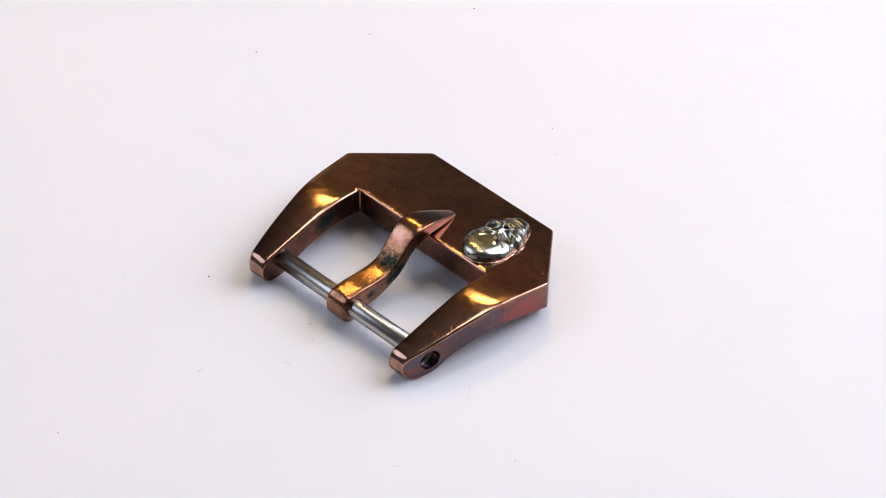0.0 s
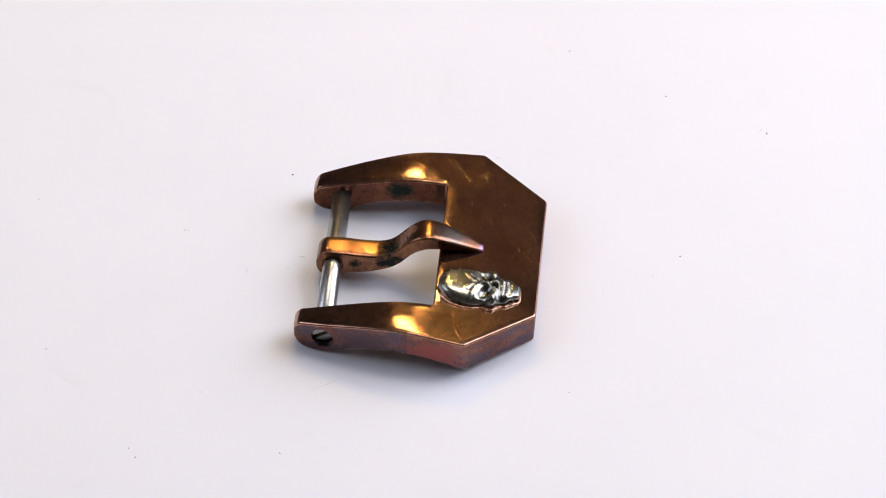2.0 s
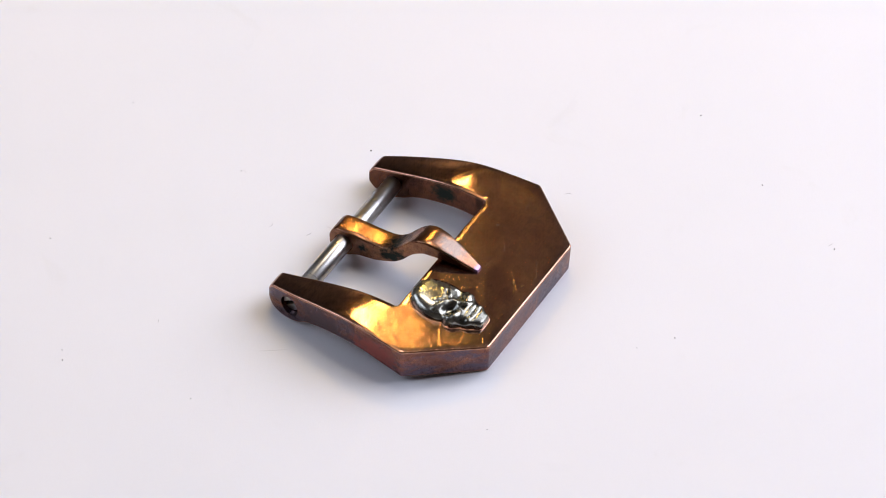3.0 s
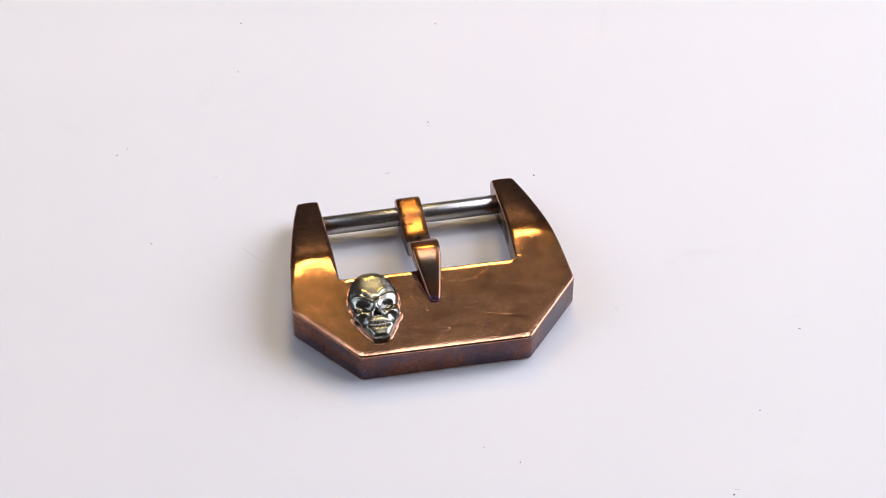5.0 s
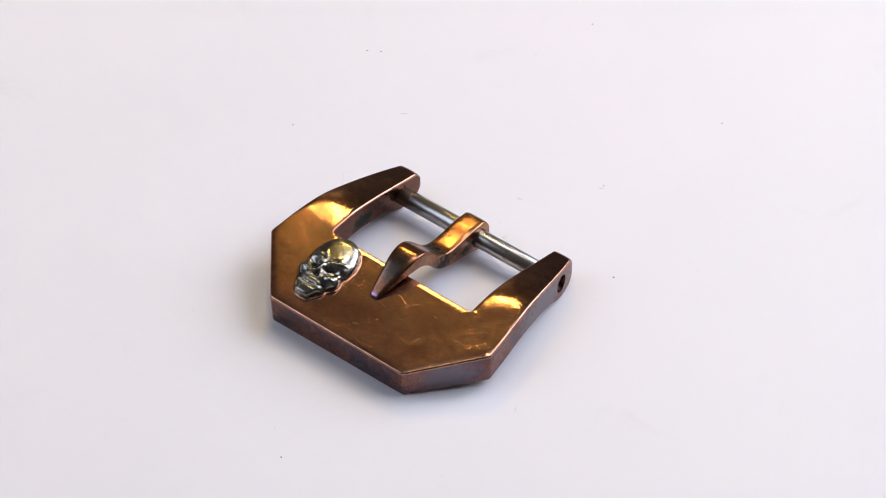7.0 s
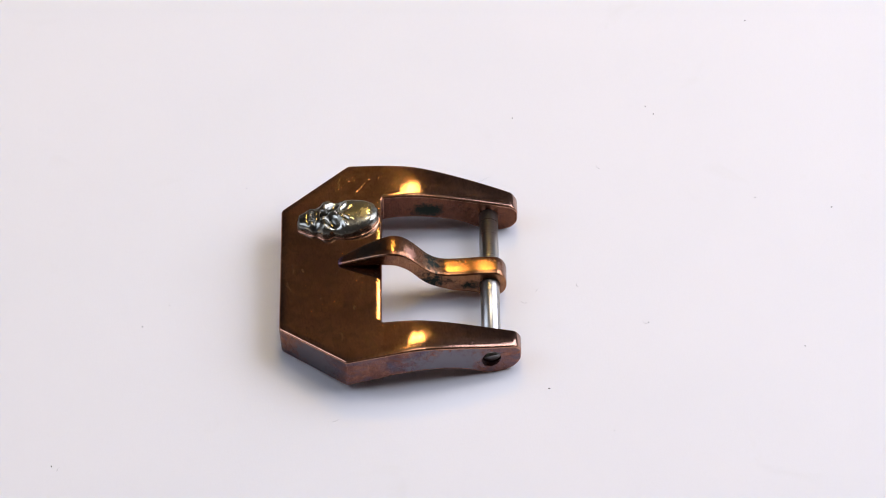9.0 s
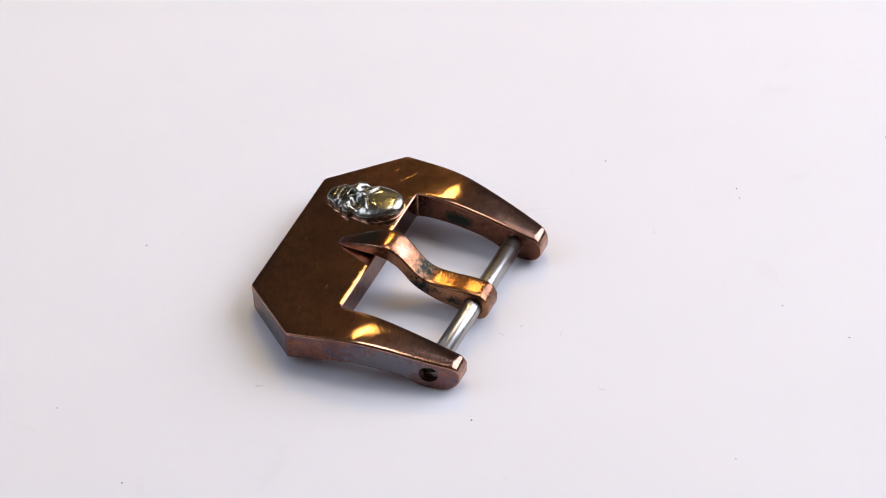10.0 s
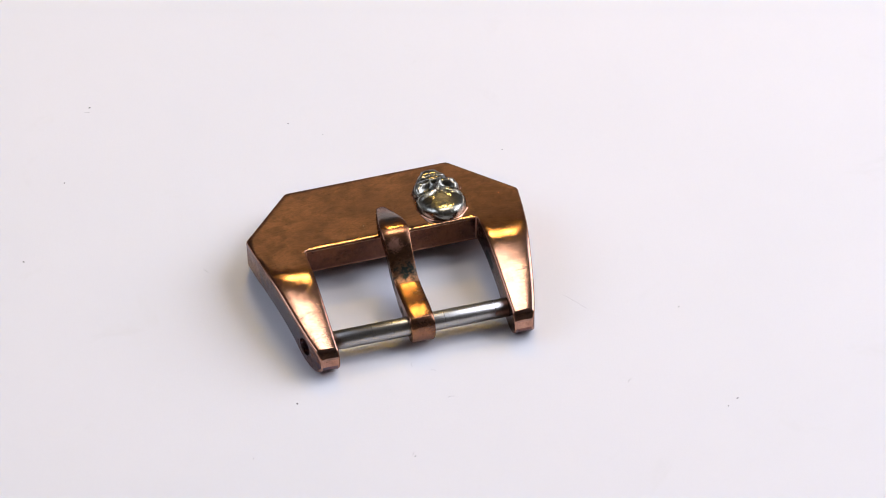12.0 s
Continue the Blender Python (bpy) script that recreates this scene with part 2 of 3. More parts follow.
def curve_through(points):
    """A smooth function through (place, value) points: monotone cubic pieces."""
    xs, ys = [p[0] for p in points], [p[1] for p in points]
    slopes = [(ys[i + 1] - ys[i]) / (xs[i + 1] - xs[i]) for i in range(len(xs) - 1)]
    ms = [slopes[0]] + [0.0 if a * b <= 0 else 2 * a * b / (a + b) for a, b in zip(slopes, slopes[1:])] + [slopes[-1]]

    def at(x):
        x = min(xs[-1], max(xs[0], x))
        i = next(k for k in range(len(xs) - 1) if x <= xs[k + 1])
        h = xs[i + 1] - xs[i]
        t = (x - xs[i]) / h
        return ((2 * t ** 3 - 3 * t ** 2 + 1) * ys[i] + (t ** 3 - 2 * t ** 2 + t) * h * ms[i]
                + (-2 * t ** 3 + 3 * t ** 2) * ys[i + 1] + (t ** 3 - t ** 2) * h * ms[i + 1])
    return at


def spline_through(points, first, last):
    """A cubic spline of smooth curvature through (place, value) points with given end slopes."""
    xs, ys = np.array([p[0] for p in points]), np.array([p[1] for p in points])
    n, h = len(xs), np.diff(xs)
    a, b = np.zeros((n, n)), np.zeros(n)
    a[0, 0] = a[-1, -1] = 1.0
    b[0], b[-1] = first, last
    for i in range(1, n - 1):
        a[i, i - 1:i + 2] = 1 / h[i - 1], 2 / h[i - 1] + 2 / h[i], 1 / h[i]
        b[i] = 3 * ((ys[i] - ys[i - 1]) / h[i - 1] ** 2 + (ys[i + 1] - ys[i]) / h[i] ** 2)
    ms = np.linalg.solve(a, b)

    def at(x):
        i = int(np.clip(np.searchsorted(xs, x) - 1, 0, n - 2))
        d = h[i]
        t = (x - xs[i]) / d
        return float((2 * t ** 3 - 3 * t ** 2 + 1) * ys[i] + (t ** 3 - 2 * t ** 2 + t) * d * ms[i] + (-2 * t ** 3 + 3 * t ** 2) * ys[i + 1] + (t ** 3 - t ** 2) * d * ms[i + 1])
    return at


# ---- the room ----
def build_room():
    def wall(name, *box):
        bm = bmesh.new()
        slab(bm, *box)
        ob = new(name, mesh_of(name, bm, [wall_paint], smooth=False))
        return tagged(ob, "plain painted wall of the room", "wall", kind="structure")
    wall("wall_north", -2.1, 2.1, 2.0, 2.1, -0.78, 1.9)
    wall("wall_south", -2.1, 2.1, -2.1, -2.0, -0.78, 1.9)
    wall("wall_east", 2.0, 2.1, -2.0, 2.0, -0.78, 1.9)
    wall("wall_west", -2.1, -2.0, -2.0, 2.0, -0.78, 1.9)
    tagged(wall("floor", -2.1, 2.1, -2.1, 2.1, -0.88, -0.78), "plain floor of the room", "floor")
    tagged(wall("ceiling", -2.1, 2.1, -2.1, 2.1, 1.9, 2.0), "plain painted ceiling", "ceiling")
    table = tagged(new("table"), "dark wooden table under the turntable", "table")
    table.location = (0, 0.05, -0.78)
    bm = bmesh.new()
    slab(bm, -0.7, 0.7, -0.40, 0.40, 0.738, 0.768)
    part("tabletop", bm, table_wood, table, smooth=False)
    for sx in (-0.65, 0.65):
        for sy in (-0.35, 0.35):
            bm = bmesh.new()
            slab(bm, sx - 0.025, sx + 0.025, sy - 0.025, sy + 0.025, 0.0, 0.738)
            part("leg", bm, table_wood, table, smooth=False)


# ---- the turntable with its paper ----
def build_turntable():
    base = new("turntable")
    tagged(base, "round turntable covered with plain white paper", "turntable")
    bm = bmesh.new()
    bmesh.ops.create_cone(bm, cap_ends=True, segments=96, radius1=0.16, radius2=0.16, depth=0.0116, matrix=Matrix.Translation((0, 0, -0.0062)))
    part("platter", bm, table_wood, base)
    bm = bmesh.new()
    bmesh.ops.create_circle(bm, cap_ends=True, segments=160, radius=0.165)
    made = bmesh.ops.extrude_face_region(bm, geom=list(bm.faces))
    bmesh.ops.translate(bm, verts=[v for v in made["geom"] if isinstance(v, bmesh.types.BMVert)], vec=(0, 0, -0.0004))
    sheet = part("paper_sheet", bm, paper, base, "matt white paper with a few dark specks", smooth=False)

    # specks: place (mm), length, width, turn in degrees
    rnd = random.Random(7)
    for x, y, size, lean in ((-20.5, -18.2, 0.34, 1.2), (-8.1, -31.8, 0.20, 1.5), (34.0, -34.1, 0.22, 1.1), (-34.0, 46.9, 0.28, 1.3),
                             (16.4, -47.4, 0.20, 1.2), (-40.8, 32.5, 0.22, 1.2), (-8.0, 36.0, 0.26, 1.1), (33.4, -14.3, 0.22, 1.3),
                             (-49.5, 18.4, 0.26, 1.4), (35.6, -33.0, 0.26, 1.6), (-28.5, -26.5, 0.16, 1.2), (-3.9, 32.5, 0.16, 1.5),
                             (54.0, -48.0, 0.22, 1.2), (-12.9, -52.5, 0.2, 1.3), (14.4, -57.8, 0.22, 1.2), (19.3, 22.6, 0.14, 1.2)):
        bm = bmesh.new()
        bmesh.ops.create_icosphere(bm, subdivisions=1, radius=0.5 * size * MM)
        for v in bm.verts:
            v.co *= rnd.uniform(0.75, 1.2)
        turn = Matrix.Rotation(rnd.uniform(0, 3), 4, "Z")
        bmesh.ops.transform(bm, verts=bm.verts, matrix=Matrix.Translation((x * MM, y * MM, 0.00003)) @ turn @ Matrix.Diagonal((lean, 1 / lean, 0.4, 1)))
        part("speck", bm, speck_dark, sheet)
    for x, y, length, turn, bend in ((-3.9, -15.2, 0.9, 75, 0.25), (-1.6, -17.0, 0.8, -25, 0.05), (-0.7, -22.6, 0.9, 10, 0.3), (20.3, -9.6, 4.0, -56, 0.01), (-8.1, -31.3, 0.7, 50, 0.2),
                                     (-34.6, 46.0, 0.8, -20, 0.1), (23.0, -26.0, 1.0, 35, 0.15), (-26.0, 10.0, 1.0, 120, 0.2)):
        hair("fibre", (x, y, 0.03), length, turn, bend, 0.020 if length < 3 else 0.010, speck_grey, sheet)
    return base


def hair(name, place, length, turn, bend, radius, material, parent, lie=None):
    """A thin bent fibre lying flat, built as a six-sided tube along an arc."""
    bm = bmesh.new()
    rings = []
    for i in range(9):
        u = i / 8 - 0.5
        x, y = u * length, bend * length * (1 - 4 * u * u)
        a = radians(turn)
        px, py = place[0] + x * math.cos(a) - y * math.sin(a), place[1] + x * math.sin(a) + y * math.cos(a)
        pz = place[2] if lie is None else lie(py, px) + 0.03
        dx, dy = math.cos(a) + 8 * bend * u * math.sin(a), math.sin(a) - 8 * bend * u * math.cos(a)
        s = math.hypot(dx, dy)
        r = radius * (1.0 - 0.6 * abs(2 * u) ** 3)
        rings.append([bm.verts.new(Vector((px - dy / s * r * math.cos(k), py + dx / s * r * math.cos(k), pz + r * math.sin(k))) * MM) for k in [j * math.pi / 3 for j in range(6)]])
    for a, b in zip(rings, rings[1:]):
        for j in range(6):
            bm.faces.new((a[j], a[(j + 1) % 6], b[(j + 1) % 6], b[j]))
    bm.faces.new(rings[0])
    bm.faces.new(rings[-1])
    return part(name, bm, material, parent)


# ---- the buckle (millimetres; x along the bar, y from the bar to the front edge) ----
INNER, WINDOW_Y, SIDE_Y, FRONT_Y = 12.0, 3.86, 8.5, 17.55
SIDE_X, FRONT_X = 19.1, 11.45
BAR_Y, BAR_Z = -10.6, 2.62


def lean(x):
    """The frame was filed a little thicker towards the ornament's side."""
    return 0.014 * max(0.0, x + 9.0)


def plate_top(y, x=-9.0):
    return 5.95 - 0.120 * (y - WINDOW_Y) + lean(x)


arm_ridge = spline_through([(-13.4, 4.38), (-8.5, 5.36), (-5.0, 6.00), (-2.2, 6.36), (-0.4, 6.42), (1.5, 6.24), (3.86, 5.95)], 0.20, -0.120)
END_Y = -14.62


def arm_top(y):
    """The arm's upper line: an arch that turns down over the blunt end."""
    if y > -13.4:
        return arm_ridge(y)
    u = (-13.4 - y) / (-13.4 - END_Y)
    return 2.75 + 1.63 * max(0.0, 1 - u ** 1.7) ** 0.62


arm_bottom = curve_through([(END_Y, 2.25), (-14.45, 1.45), (-14.0, 0.75), (-13.1, 0.22), (-11.9, 0.02), (-10.6, 0.12), (-9.2, 0.55), (-7.5, 1.35), (-4.5, 2.1), (-1.0, 2.38), (2.0, 2.2), (3.86, 1.85)])
arm_outer = curve_through([(END_Y, 14.55), (-14.1, 14.85), (-13.2, 15.15), (-10.6, 15.85), (-6.8, 16.7), (0.0, 18.0), (3.86, 18.55)])


def add_bevel(ob, width, segments, material=-1, limit=32):
    m = ob.modifiers.new("rounded_edges", "BEVEL")
    m.width, m.segments, m.limit_method, m.angle_limit, m.material = width * MM, segments, "ANGLE", radians(limit), material
    m.miter_outer = "MITER_ARC"
    m.use_clamp_overlap = False
    return m


def build_frame(parent):
    bm = bmesh.new()
    V = lambda x, y, z: bm.verts.new((x * MM, y * MM, z * MM))
    ys = [END_Y + 0.06, -14.45, -14.28, -14.05, -13.8, -13.6, -13.4] + [-13.4 + 17.26 * i / 56 for i in range(1, 57)]
    ends = {}
    steps = 8
    for s in (-1, 1):
        rows = []
        for y in ys:
            top, low, out = arm_top(y), arm_bottom(y), arm_outer(y)
            crown = 0.13 * smoothstep(3.0, -1.0, y)
            row = []
            for k in range(steps + 1):
                u = k / steps
                row.append(V(s * (INNER + u * (out - INNER)), y, top - crown * (2 * u - 1) ** 2))
            rows.append(row + [V(s * out, y, low), V(s * INNER, y, low)])
        count = steps + 3
        for a, b in zip(rows, rows[1:]):
            for i in range(count):
                f = bm.faces.new((a[i], a[(i + 1) % count], b[(i + 1) % count], b[i]))
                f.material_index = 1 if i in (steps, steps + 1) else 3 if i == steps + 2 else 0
        bm.faces.new(rows[0]).material_index = 2
        ends[s] = rows[-1]
    l, r = ends[-1], ends[1]
    # the plate: an outline with rounded corners, a softly rolled rim inside it, the flat, the sides and the underside
    def outline(inset, radius):
        half = [Vector((arm_outer(WINDOW_Y) - inset, WINDOW_Y)), Vector((SIDE_X - inset, SIDE_Y - 0.15 * inset)), Vector((FRONT_X - 0.5 * inset, FRONT_Y - inset))]
        corners = half + [Vector((-p.x, p.y)) for p in reversed(half)]
        out = []
        for a, b, c in zip(corners, corners[1:], corners[2:]):
            u, v = (a - b).normalized(), (c - b).normalized()
            angle = u.angle(v)
            reach = radius / math.tan(angle / 2)
            centre = b + (u + v).normalized() * radius / math.sin(angle / 2)
            p, q = b + u * reach - centre, b + v * reach - centre
            for k in range(6):
                w = (p * (1 - k / 5) + q * (k / 5)).normalized() * radius
                out.append(centre + w)
        return out
    low_at = curve_through([(WINDOW_Y, 1.85), (SIDE_Y, 0.95), (FRONT_Y - 0.6, 0.02), (FRONT_Y, 0.0)])
    outer, inner = outline(0.0, 0.8), outline(1.0, 0.5)
    high = [V(p.x, p.y, plate_top(p.y) - 0.055) for p in outer]
    flat = [V(p.x, p.y, plate_top(p.y)) for p in inner]
    low = [V(p.x * 0.993, p.y - 0.3 * smoothstep(SIDE_Y, FRONT_Y, p.y), low_at(p.y)) for p in outer]
    # the plate rolls over softly towards the window
    lip = [[V(x, WINDOW_Y + d, plate_top(WINDOW_Y + d) - drop) for x in (-11.2, 11.2)] for d, drop in ((0.0, 0.115), (0.25, 0.065), (0.5, 0.03), (0.95, 0.0))]
    for (a, b), (c, d) in zip(lip, lip[1:]):
        bm.faces.new((a, b, d, c))
    bm.faces.new((l[0], *(p[0] for p in lip)))
    bm.faces.new((r[0], *(p[1] for p in reversed(lip))))
    bm.faces.new((*reversed(l[:steps + 1]), *lip[-1], *r[:steps + 1], *flat))
    r_top, r_low, l_top, l_low = r[steps], r[steps + 1], l[steps], l[steps + 1]
    bm.faces.new((r_top, high[0], flat[0]))
    bm.faces.new((l_top, flat[-1], high[-1]))
    for k in range(len(high) - 1):
        bm.faces.new((flat[k], high[k], high[k + 1], flat[k + 1]))
        bm.faces.new((high[k], low[k], low[k + 1], high[k + 1])).material_index = 1
    bm.faces.new((r_top, r_low, low[0], high[0])).material_index = 1
    bm.faces.new((l_top, high[-1], low[-1], l_low)).material_index = 1
    bm.faces.new((l[steps + 2], r[steps + 2], r_low, *low, l_low)).material_index = 1
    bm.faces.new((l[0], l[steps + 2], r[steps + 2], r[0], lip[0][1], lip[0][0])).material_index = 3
    for v in bm.verts:
        v.co.z += lean(v.co.x / MM) * smoothstep(0.3, 1.6, v.co.z / MM) * (0.4 + 0.6 * smoothstep(-5.0, 4.0, v.co.y / MM)) * MM
    bmesh.ops.recalc_face_normals(bm, faces=bm.faces)
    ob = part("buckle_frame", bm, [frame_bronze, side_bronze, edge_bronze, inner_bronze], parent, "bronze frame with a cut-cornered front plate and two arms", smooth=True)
    # screw holes through the arm ends
    cutter_bm = bmesh.new()
    for s in (-1, 1):
        bmesh.ops.create_cone(cutter_bm, cap_ends=True, segments=40, radius1=(1.48 if s > 0 else 1.28) * MM, radius2=(1.48 if s > 0 else 1.28) * MM, depth=0.008, matrix=Matrix.Translation((s * 0.0169, BAR_Y * MM, BAR_Z * MM)) @ Matrix.Rotation(radians(90), 4, "Y"))
    add_bevel(ob, 0.26, 4, 2)
    cut_mesh(ob, cutter_bm)
    return ob


def cut_mesh(ob, cutter_bm):
    """Cuts the shape in cutter_bm out of ob for good, leaving no helper behind."""
    cutter = new("cutter", mesh_of("cutter", cutter_bm, [side_bronze]))
    m = ob.modifiers.new("hole", "BOOLEAN")
    m.operation, m.object, m.solver = "DIFFERENCE", cutter, "EXACT"
    bpy.context.view_layer.update()
    done = bpy.data.meshes.new_from_object(ob.evaluated_get(bpy.context.evaluated_depsgraph_get()))
    ob.modifiers.clear()
    done.set_sharp_from_angle(angle=radians(48))
    ob.data = done
    ob.modifiers.new("face_normals", "WEIGHTED_NORMAL").keep_sharp = True
    bpy.data.objects.remove(cutter)


def build_bar(parent):
    bm = bmesh.new()
    turn = Matrix.Translation((0, BAR_Y * MM, BAR_Z * MM)) @ Matrix.Rotation(radians(90), 4, "Y")
    bmesh.ops.create_cone(bm, cap_ends=True, segments=48, radius1=1.3 * MM, radius2=1.3 * MM, depth=0.0250, matrix=turn)
    bar = part("bar", bm, steel, parent, "brushed steel bar")
    bar.modifiers.new("rounded_edges", "BEVEL").width = 0.00008
    for s in (-1, 1):
        bm = bmesh.new()
        rad = 1.36 if s > 0 else 1.2
        slot = 0.30
        skew = 0.5 if s > 0 else -0.3
        # a slotted screw head: a disc with two raised halves
        for side in (-1, 1):
            ring = []
            a0 = math.asin(slot / rad)
            for i in range(17):
                a = a0 + (math.pi - 2 * a0) * i / 16
                ring.append((side * rad * math.cos(a), side * rad * math.sin(a)))
            for x0, x1 in ((14.0, 14.95),):
                def place(x, u, v):
                    c, q = math.cos(skew), math.sin(skew)
                    return bm.verts.new((s * x * MM, (BAR_Y + c * u - q * v) * MM, (BAR_Z + q * u + c * v) * MM))
                lo = [place(x0, *p) for p in ring]
                hi = [place(x1, *p) for p in ring]
                bm.faces.new(hi)
                for i in range(len(ring)):
                    j = (i + 1) % len(ring)
                    bm.faces.new((lo[i], lo[j], hi[j], hi[i]))
        bmesh.ops.create_cone(bm, cap_ends=True, segments=32, radius1=rad * MM, radius2=rad * MM, depth=0.0021,
                              matrix=Matrix.Translation((s * 13.2 * MM, BAR_Y * MM, BAR_Z * MM)) @ Matrix.Rotation(radians(90), 4, "Y"))
        part("screw", bm, steel, parent, "slotted steel screw in the arm's end", smooth=False)


def build_tongue(parent):
    top = curve_through([(-12.85, 2.9), (-12.7, 3.6), (-12.2, 4.4), (-11.4, 4.82), (-9.5, 4.85), (-7.0, 4.62), (-4.9, 4.55), (-3.6, 4.75), (-2.3, 5.45), (-1.0, 6.75), (0.3, 7.95), (1.3, 8.50), (2.4, 8.68), (4.0, 8.35), (6.0, 7.55), (8.0, 6.6), (9.75, 5.72)])
    low = curve_through([(-12.85, 2.3), (-12.7, 1.7), (-12.2, 0.95), (-11.2, 0.48), (-10.2, 0.55), (-9.2, 1.0), (-8.0, 1.35), (-6.0, 1.55), (-4.2, 2.05), (-2.7, 2.65), (-1.4, 3.6), (-0.2, 4.9), (0.9, 5.85), (2.4, 6.45), (4.0, 6.45), (6.0, 6.05), (8.0, 5.65), (9.75, 5.30)])
    half = curve_through([(-12.85, 1.66), (-9.0, 1.72), (-4.0, 1.72), (0.0, 1.82), (1.6, 1.95), (3.5, 1.85), (6.5, 1.35), (9.0, 0.85), (9.75, 0.62)])
    bm = bmesh.new()
    rows = []
    y = -12.85
    while y < 9.76:
        t, l, h = top(y), low(y), half(y)
        crown = 0.06
        rows.append([bm.verts.new(Vector(p) * MM) for p in ((-h, y, t), (-h * 0.5, y, t + crown), (h * 0.5, y, t + crown), (h, y, t), (h * 0.94, y, l), (-h * 0.94, y, l))])
        y += 0.15 if y < -11.5 else 0.45
        if 9.4 < y < 9.75:
            y = 9.75
    for a, b in zip(rows, rows[1:]):
        for i in range(6):
            bm.faces.new((a[i], a[(i + 1) % 6], b[(i + 1) % 6], b[i]))
    bm.faces.new(rows[0])
    bm.faces.new(rows[-1])
    ob = part("tongue", bm, [tongue_bronze, edge_bronze], parent, "bent bronze tongue with green-black stains")
    cutter_bm = bmesh.new()
    bmesh.ops.create_cone(cutter_bm, cap_ends=True, segments=40, radius1=1.42 * MM, radius2=1.42 * MM, depth=0.02, matrix=Matrix.Translation((0, BAR_Y * MM, BAR_Z * MM)) @ Matrix.Rotation(radians(90), 4, "Y"))
    add_bevel(ob, 0.24, 3, -1, 40)
    cut_mesh(ob, cutter_bm)


SKULL_X, SKULL_Y0, SKULL_LEN = 8.2, 4.25, 11.05


def skull_height(u, v):
    """Relief height in mm; u across from -1 to 1 by 3.5 mm, v from crown 0 to chin 1 by 11.2."""
    x, y = u * 3.5, v * 11.2
    ax = abs(x)
    dent = lambda cx, cy, rx, ry, p=1.0: math.exp(-((((ax - cx) / rx) ** 2 + ((y - cy) / ry) ** 2) ** p))
    h = 1.62 * (1 - 0.26 * u * u) * (1 - 0.22 * smoothstep(0.60, 1.0, v))
    # slanting brows with one crease over the nose
    brow = y - (5.65 - 0.50 * ax)
    h += 0.20 * math.exp(-(brow / 0.20) ** 2) * smoothstep(0.15, 0.5, ax) * (1 - smoothstep(2.2, 3.0, ax))
    h -= 0.16 * math.exp(-((brow + 0.55) / 0.22) ** 2) * smoothstep(0.2, 0.6, ax) * (1 - smoothstep(1.0, 1.7, ax))
    h -= 0.14 * math.exp(-(x / 0.13) ** 2) * smoothstep(4.5, 5.0, y) * (1 - smoothstep(5.3, 5.7, y))
    fold = y - (5.35 - 1.15 * ax)
    h += 0.13 * math.exp(-(fold / 0.20) ** 2) * smoothstep(0.2, 0.5, ax) * (1 - smoothstep(1.1, 1.7, ax))
    # sockets, nose bridge and nose, cheekbones, hollows under them, temples
    h -= 0.66 * math.exp(-((((ax - 1.50) / 1.02) ** 2 + ((y - 6.35 + 0.40 * (ax - 1.45)) / 0.74) ** 2) ** 1.7))
    h += 0.30 * math.exp(-(x / 0.24) ** 2) * smoothstep(5.5, 6.1, y) * (1 - smoothstep(6.9, 7.3, y))
    h -= 0.62 * (1 - smoothstep(-0.16, 0.14, ax - 0.44 * (y - 6.75))) * smoothstep(6.7, 7.1, y) * (1 - smoothstep(7.85, 8.1, y))
    h += 0.16 * math.exp(-((ax - 0.44 * (y - 6.75) - 0.26) / 0.15) ** 2) * smoothstep(6.7, 7.1, y) * (1 - smoothstep(7.9, 8.2, y))
    h += 0.34 * dent(2.35, 7.55, 0.75, 0.42)
    h += 0.30 * dent(2.95, 6.9, 0.45, 0.6)
    h -= 0.30 * dent(2.15, 8.75, 0.55, 0.70)
    h -= 0.45 * dent(3.25, 5.7, 0.45, 0.7)
    # a small mouth with two rows of teeth, the chin and jaw corners
    band = smoothstep(8.65, 8.8, y) * (1 - smoothstep(9.55, 9.7, y)) * (1 - smoothstep(1.0, 1.25, ax))
    h -= 0.10 * (0.5 + 0.5 * math.cos(2 * math.pi * (x + 0.17) / 0.34)) ** 2 * band
    h -= 0.14 * math.exp(-((y - 9.18 + 0.10 * x * x) / 0.10) ** 2) * (1 - smoothstep(1.4, 2.0, ax))
    h -= 0.12 * math.exp(-((y - 9.85 + 0.10 * x * x) / 0.16) ** 2) * (1 - smoothstep(1.2, 1.8, ax))
    h -= 0.07 * math.exp(-((y - 8.45 - 0.05 * x * x) / 0.16) ** 2) * (1 - smoothstep(1.2, 1.8, ax))
    h += 0.14 * dent(1.75, 9.75, 0.32, 0.65)
    h -= 0.15 * smoothstep(9.5, 10.8, y)
    return max(0.30, h)


def skull_half_width(v):
    return SKULL_HALF(v)


SKULL_HALF = curve_through([(0.0, 0.0), (0.012, 0.75), (0.05, 1.60), (0.12, 2.42), (0.22, 3.02), (0.34, 3.34), (0.44, 3.32), (0.51, 3.05), (0.55, 2.98), (0.61, 3.20), (0.68, 3.12), (0.725, 2.68), (0.77, 2.34), (0.82, 2.22), (0.88, 1.80), (0.94, 1.38), (0.98, 1.12), (0.995, 0.8), (1.0, 0.0)])


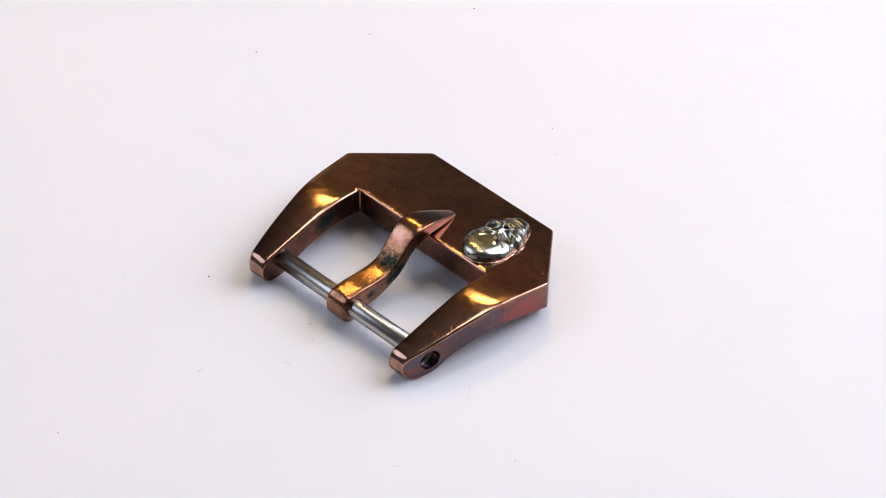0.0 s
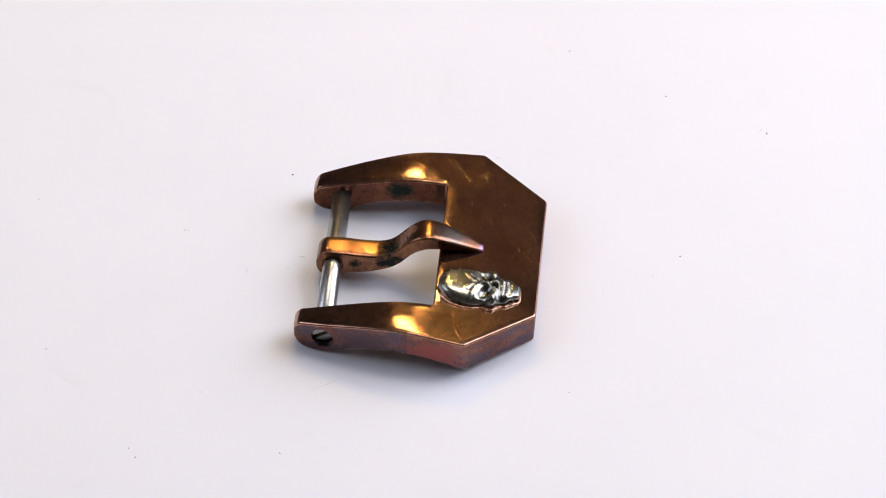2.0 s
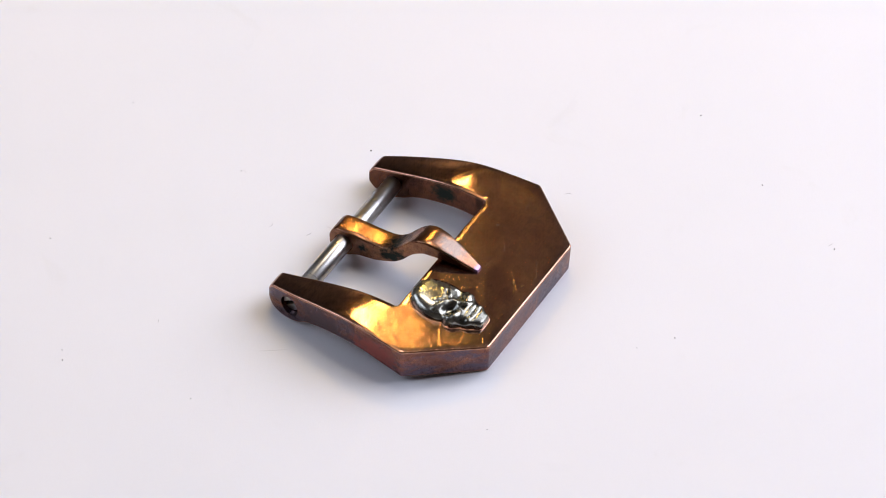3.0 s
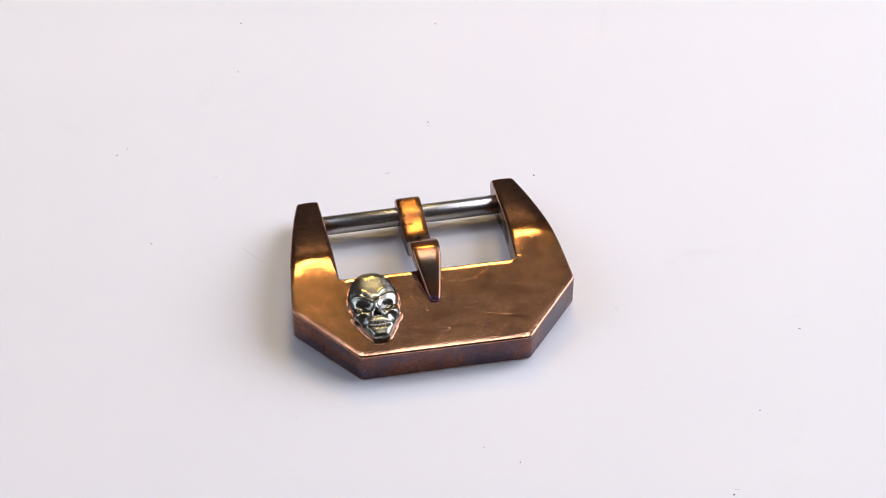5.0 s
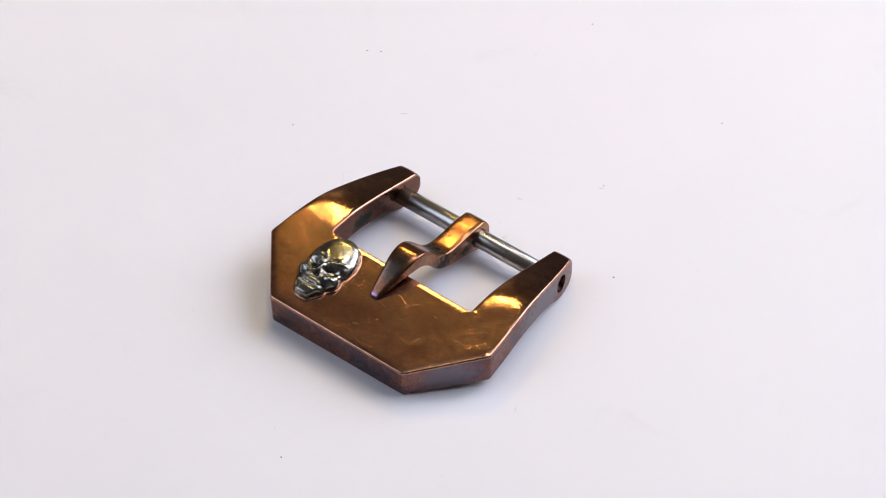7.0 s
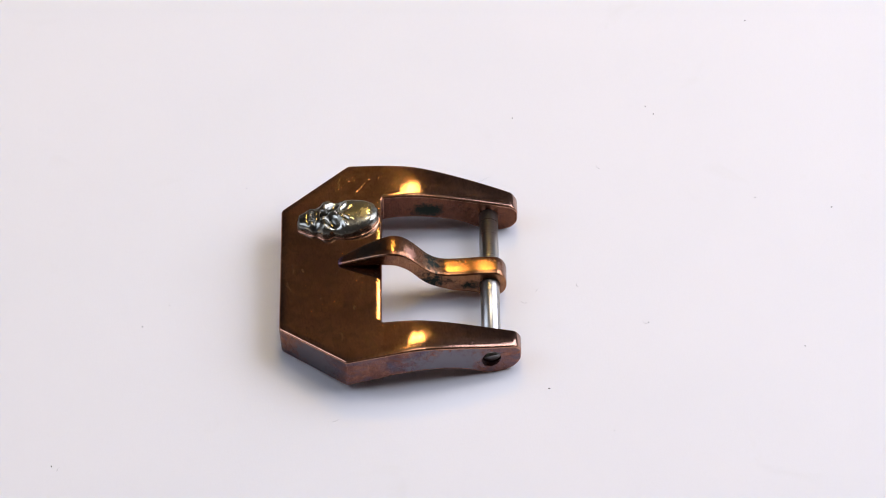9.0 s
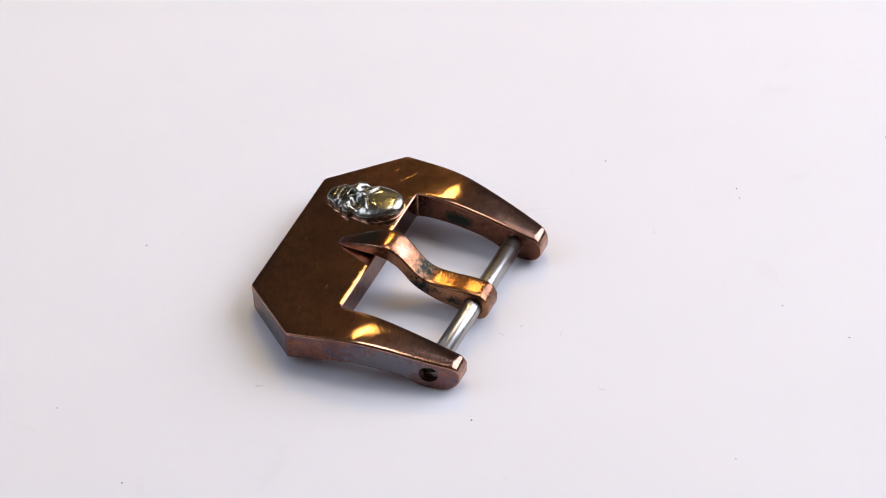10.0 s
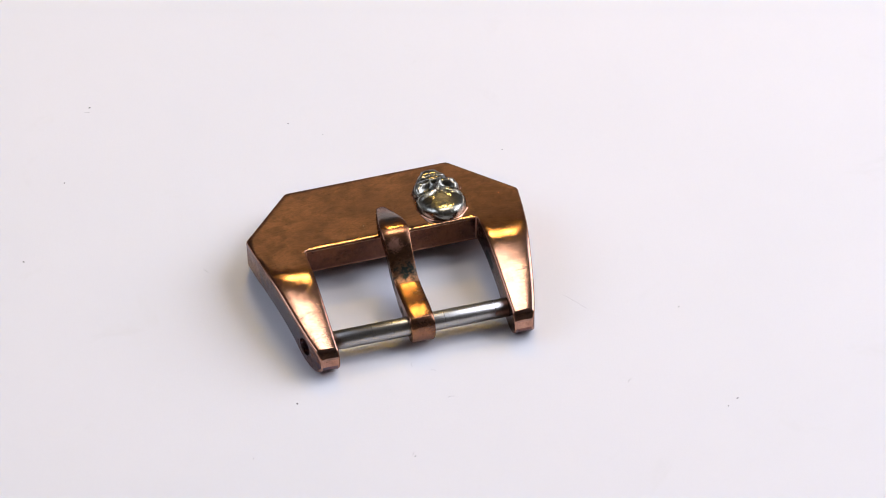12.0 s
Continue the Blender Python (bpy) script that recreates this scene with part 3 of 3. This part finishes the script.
def build_skull(parent):
    bm = bmesh.new()
    rows = []
    vs = [0.0005, 0.004, 0.01, 0.02, 0.032, 0.05, 0.07] + [0.09 + 0.9 * i / 96 for i in range(96)] + [0.985, 0.991, 0.995, 0.998, 0.9995]
    us = [math.sin(math.pi / 2 * (2 * i / 64 - 1)) for i in range(65)]
    for v in vs:
        w = skull_half_width(v)
        row = []
        for u in us:
            x, y = u * w, SKULL_Y0 + v * SKULL_LEN
            edge = (1 - abs(u) ** 5) ** 0.5 * (1 - max(0, 1 - v / 0.20) ** 2.6) ** 0.5 * (1 - max(0, (v - 0.93) / 0.07) ** 4) ** 0.5
            h = skull_height(x / 3.5, v) * (0.22 + 0.78 * edge)
            row.append(bm.verts.new(Vector((SKULL_X + x, y, plate_top(y, SKULL_X) + h)) * MM))
        base = [bm.verts.new(Vector((SKULL_X + s * w * 1.03, SKULL_Y0 + v * SKULL_LEN, plate_top(SKULL_Y0 + v * SKULL_LEN, SKULL_X) - 0.25)) * MM) for s in (-1, 1)]
        rows.append([base[0]] + row + [base[1]])
    for a, b in zip(rows, rows[1:]):
        for i in range(len(a) - 1):
            bm.faces.new((a[i], a[i + 1], b[i + 1], b[i]))
        bm.faces.new((a[-1], a[0], b[0], b[-1]))
    bm.faces.new(rows[0])
    bm.faces.new(rows[-1])
    part("relief_ornament", bm, silver, parent, "small oxidised silver skull-shaped relief on the plate, its hollows coloured dark for shade")


def build_seam(parent):
    """The low, uneven bead of solder round the ornament's foot."""
    rng = random.Random(12)
    path = []
    for s in (1, -1):
        vs = [0.01 + 0.98 * i / 47 for i in range(48)]
        for v in vs if s > 0 else reversed(vs):
            path.append(Vector((SKULL_X + s * (skull_half_width(v) * 1.03 + 0.02), SKULL_Y0 + v * SKULL_LEN)))
    bm = bmesh.new()
    rings = []
    count = len(path)
    for k, p in enumerate(path):
        along = (path[(k + 1) % count] - path[k - 1]).normalized()
        out = Vector((along.y, -along.x))
        wide = 0.16 + 0.12 * (0.5 + 0.5 * math.sin(k * 0.9)) * rng.uniform(0.4, 1.3)
        tall = 0.5 * wide
        ring = []
        for a in range(6):
            turn = math.pi * a / 5
            q = p + out * wide * math.cos(turn)
            ring.append(bm.verts.new(Vector((q.x, q.y, plate_top(q.y, q.x) - 0.02 + tall * math.sin(turn))) * MM))
        rings.append(ring)
    for k in range(count):
        a, b = rings[k], rings[(k + 1) % count]
        for i in range(5):
            bm.faces.new((a[i], b[i], b[i + 1], a[i + 1]))
    bmesh.ops.recalc_face_normals(bm, faces=bm.faces)
    part("solder_seam", bm, edge_bronze, parent, "thin uneven solder bead round the ornament")


def build_buckle():
    root = new("watch_buckle")
    tagged(root, "bronze watch strap buckle with silver ornament lying on paper", "buckle")
    build_frame(root)
    build_bar(root)
    build_tongue(root)
    build_skull(root)
    build_seam(root)
    hair("lint", (-2.6, 7.3, 0), 2.3, 70, 0.18, 0.019, lint_pale, root, plate_top)
    hair("lint", (-9.0, 8.8, 0), 1.7, 125, -0.28, 0.018, lint_pale, root, plate_top)
    hair("lint", (-4.9, 9.4, 0), 0.9, 30, 0.30, 0.017, lint_pale, root, plate_top)
    return root


build_room()
turntable = build_turntable()
buckle = build_buckle()


# ---- what moves: the turntable turns evenly and carries the buckle ----
def motions():
    spin = [(0.25 * i, 314.5 - 24.98 * 0.25 * i) for i in range(49)]
    walk(turntable, [(t, pose(0, 0, 0, 0, 0, a)) for t, a in spin])
    off = -1.64 * MM
    walk(buckle, [(t, pose(off * math.cos(radians(a)), off * math.sin(radians(a)), 0, 0, 0, a)) for t, a in spin])


motions()
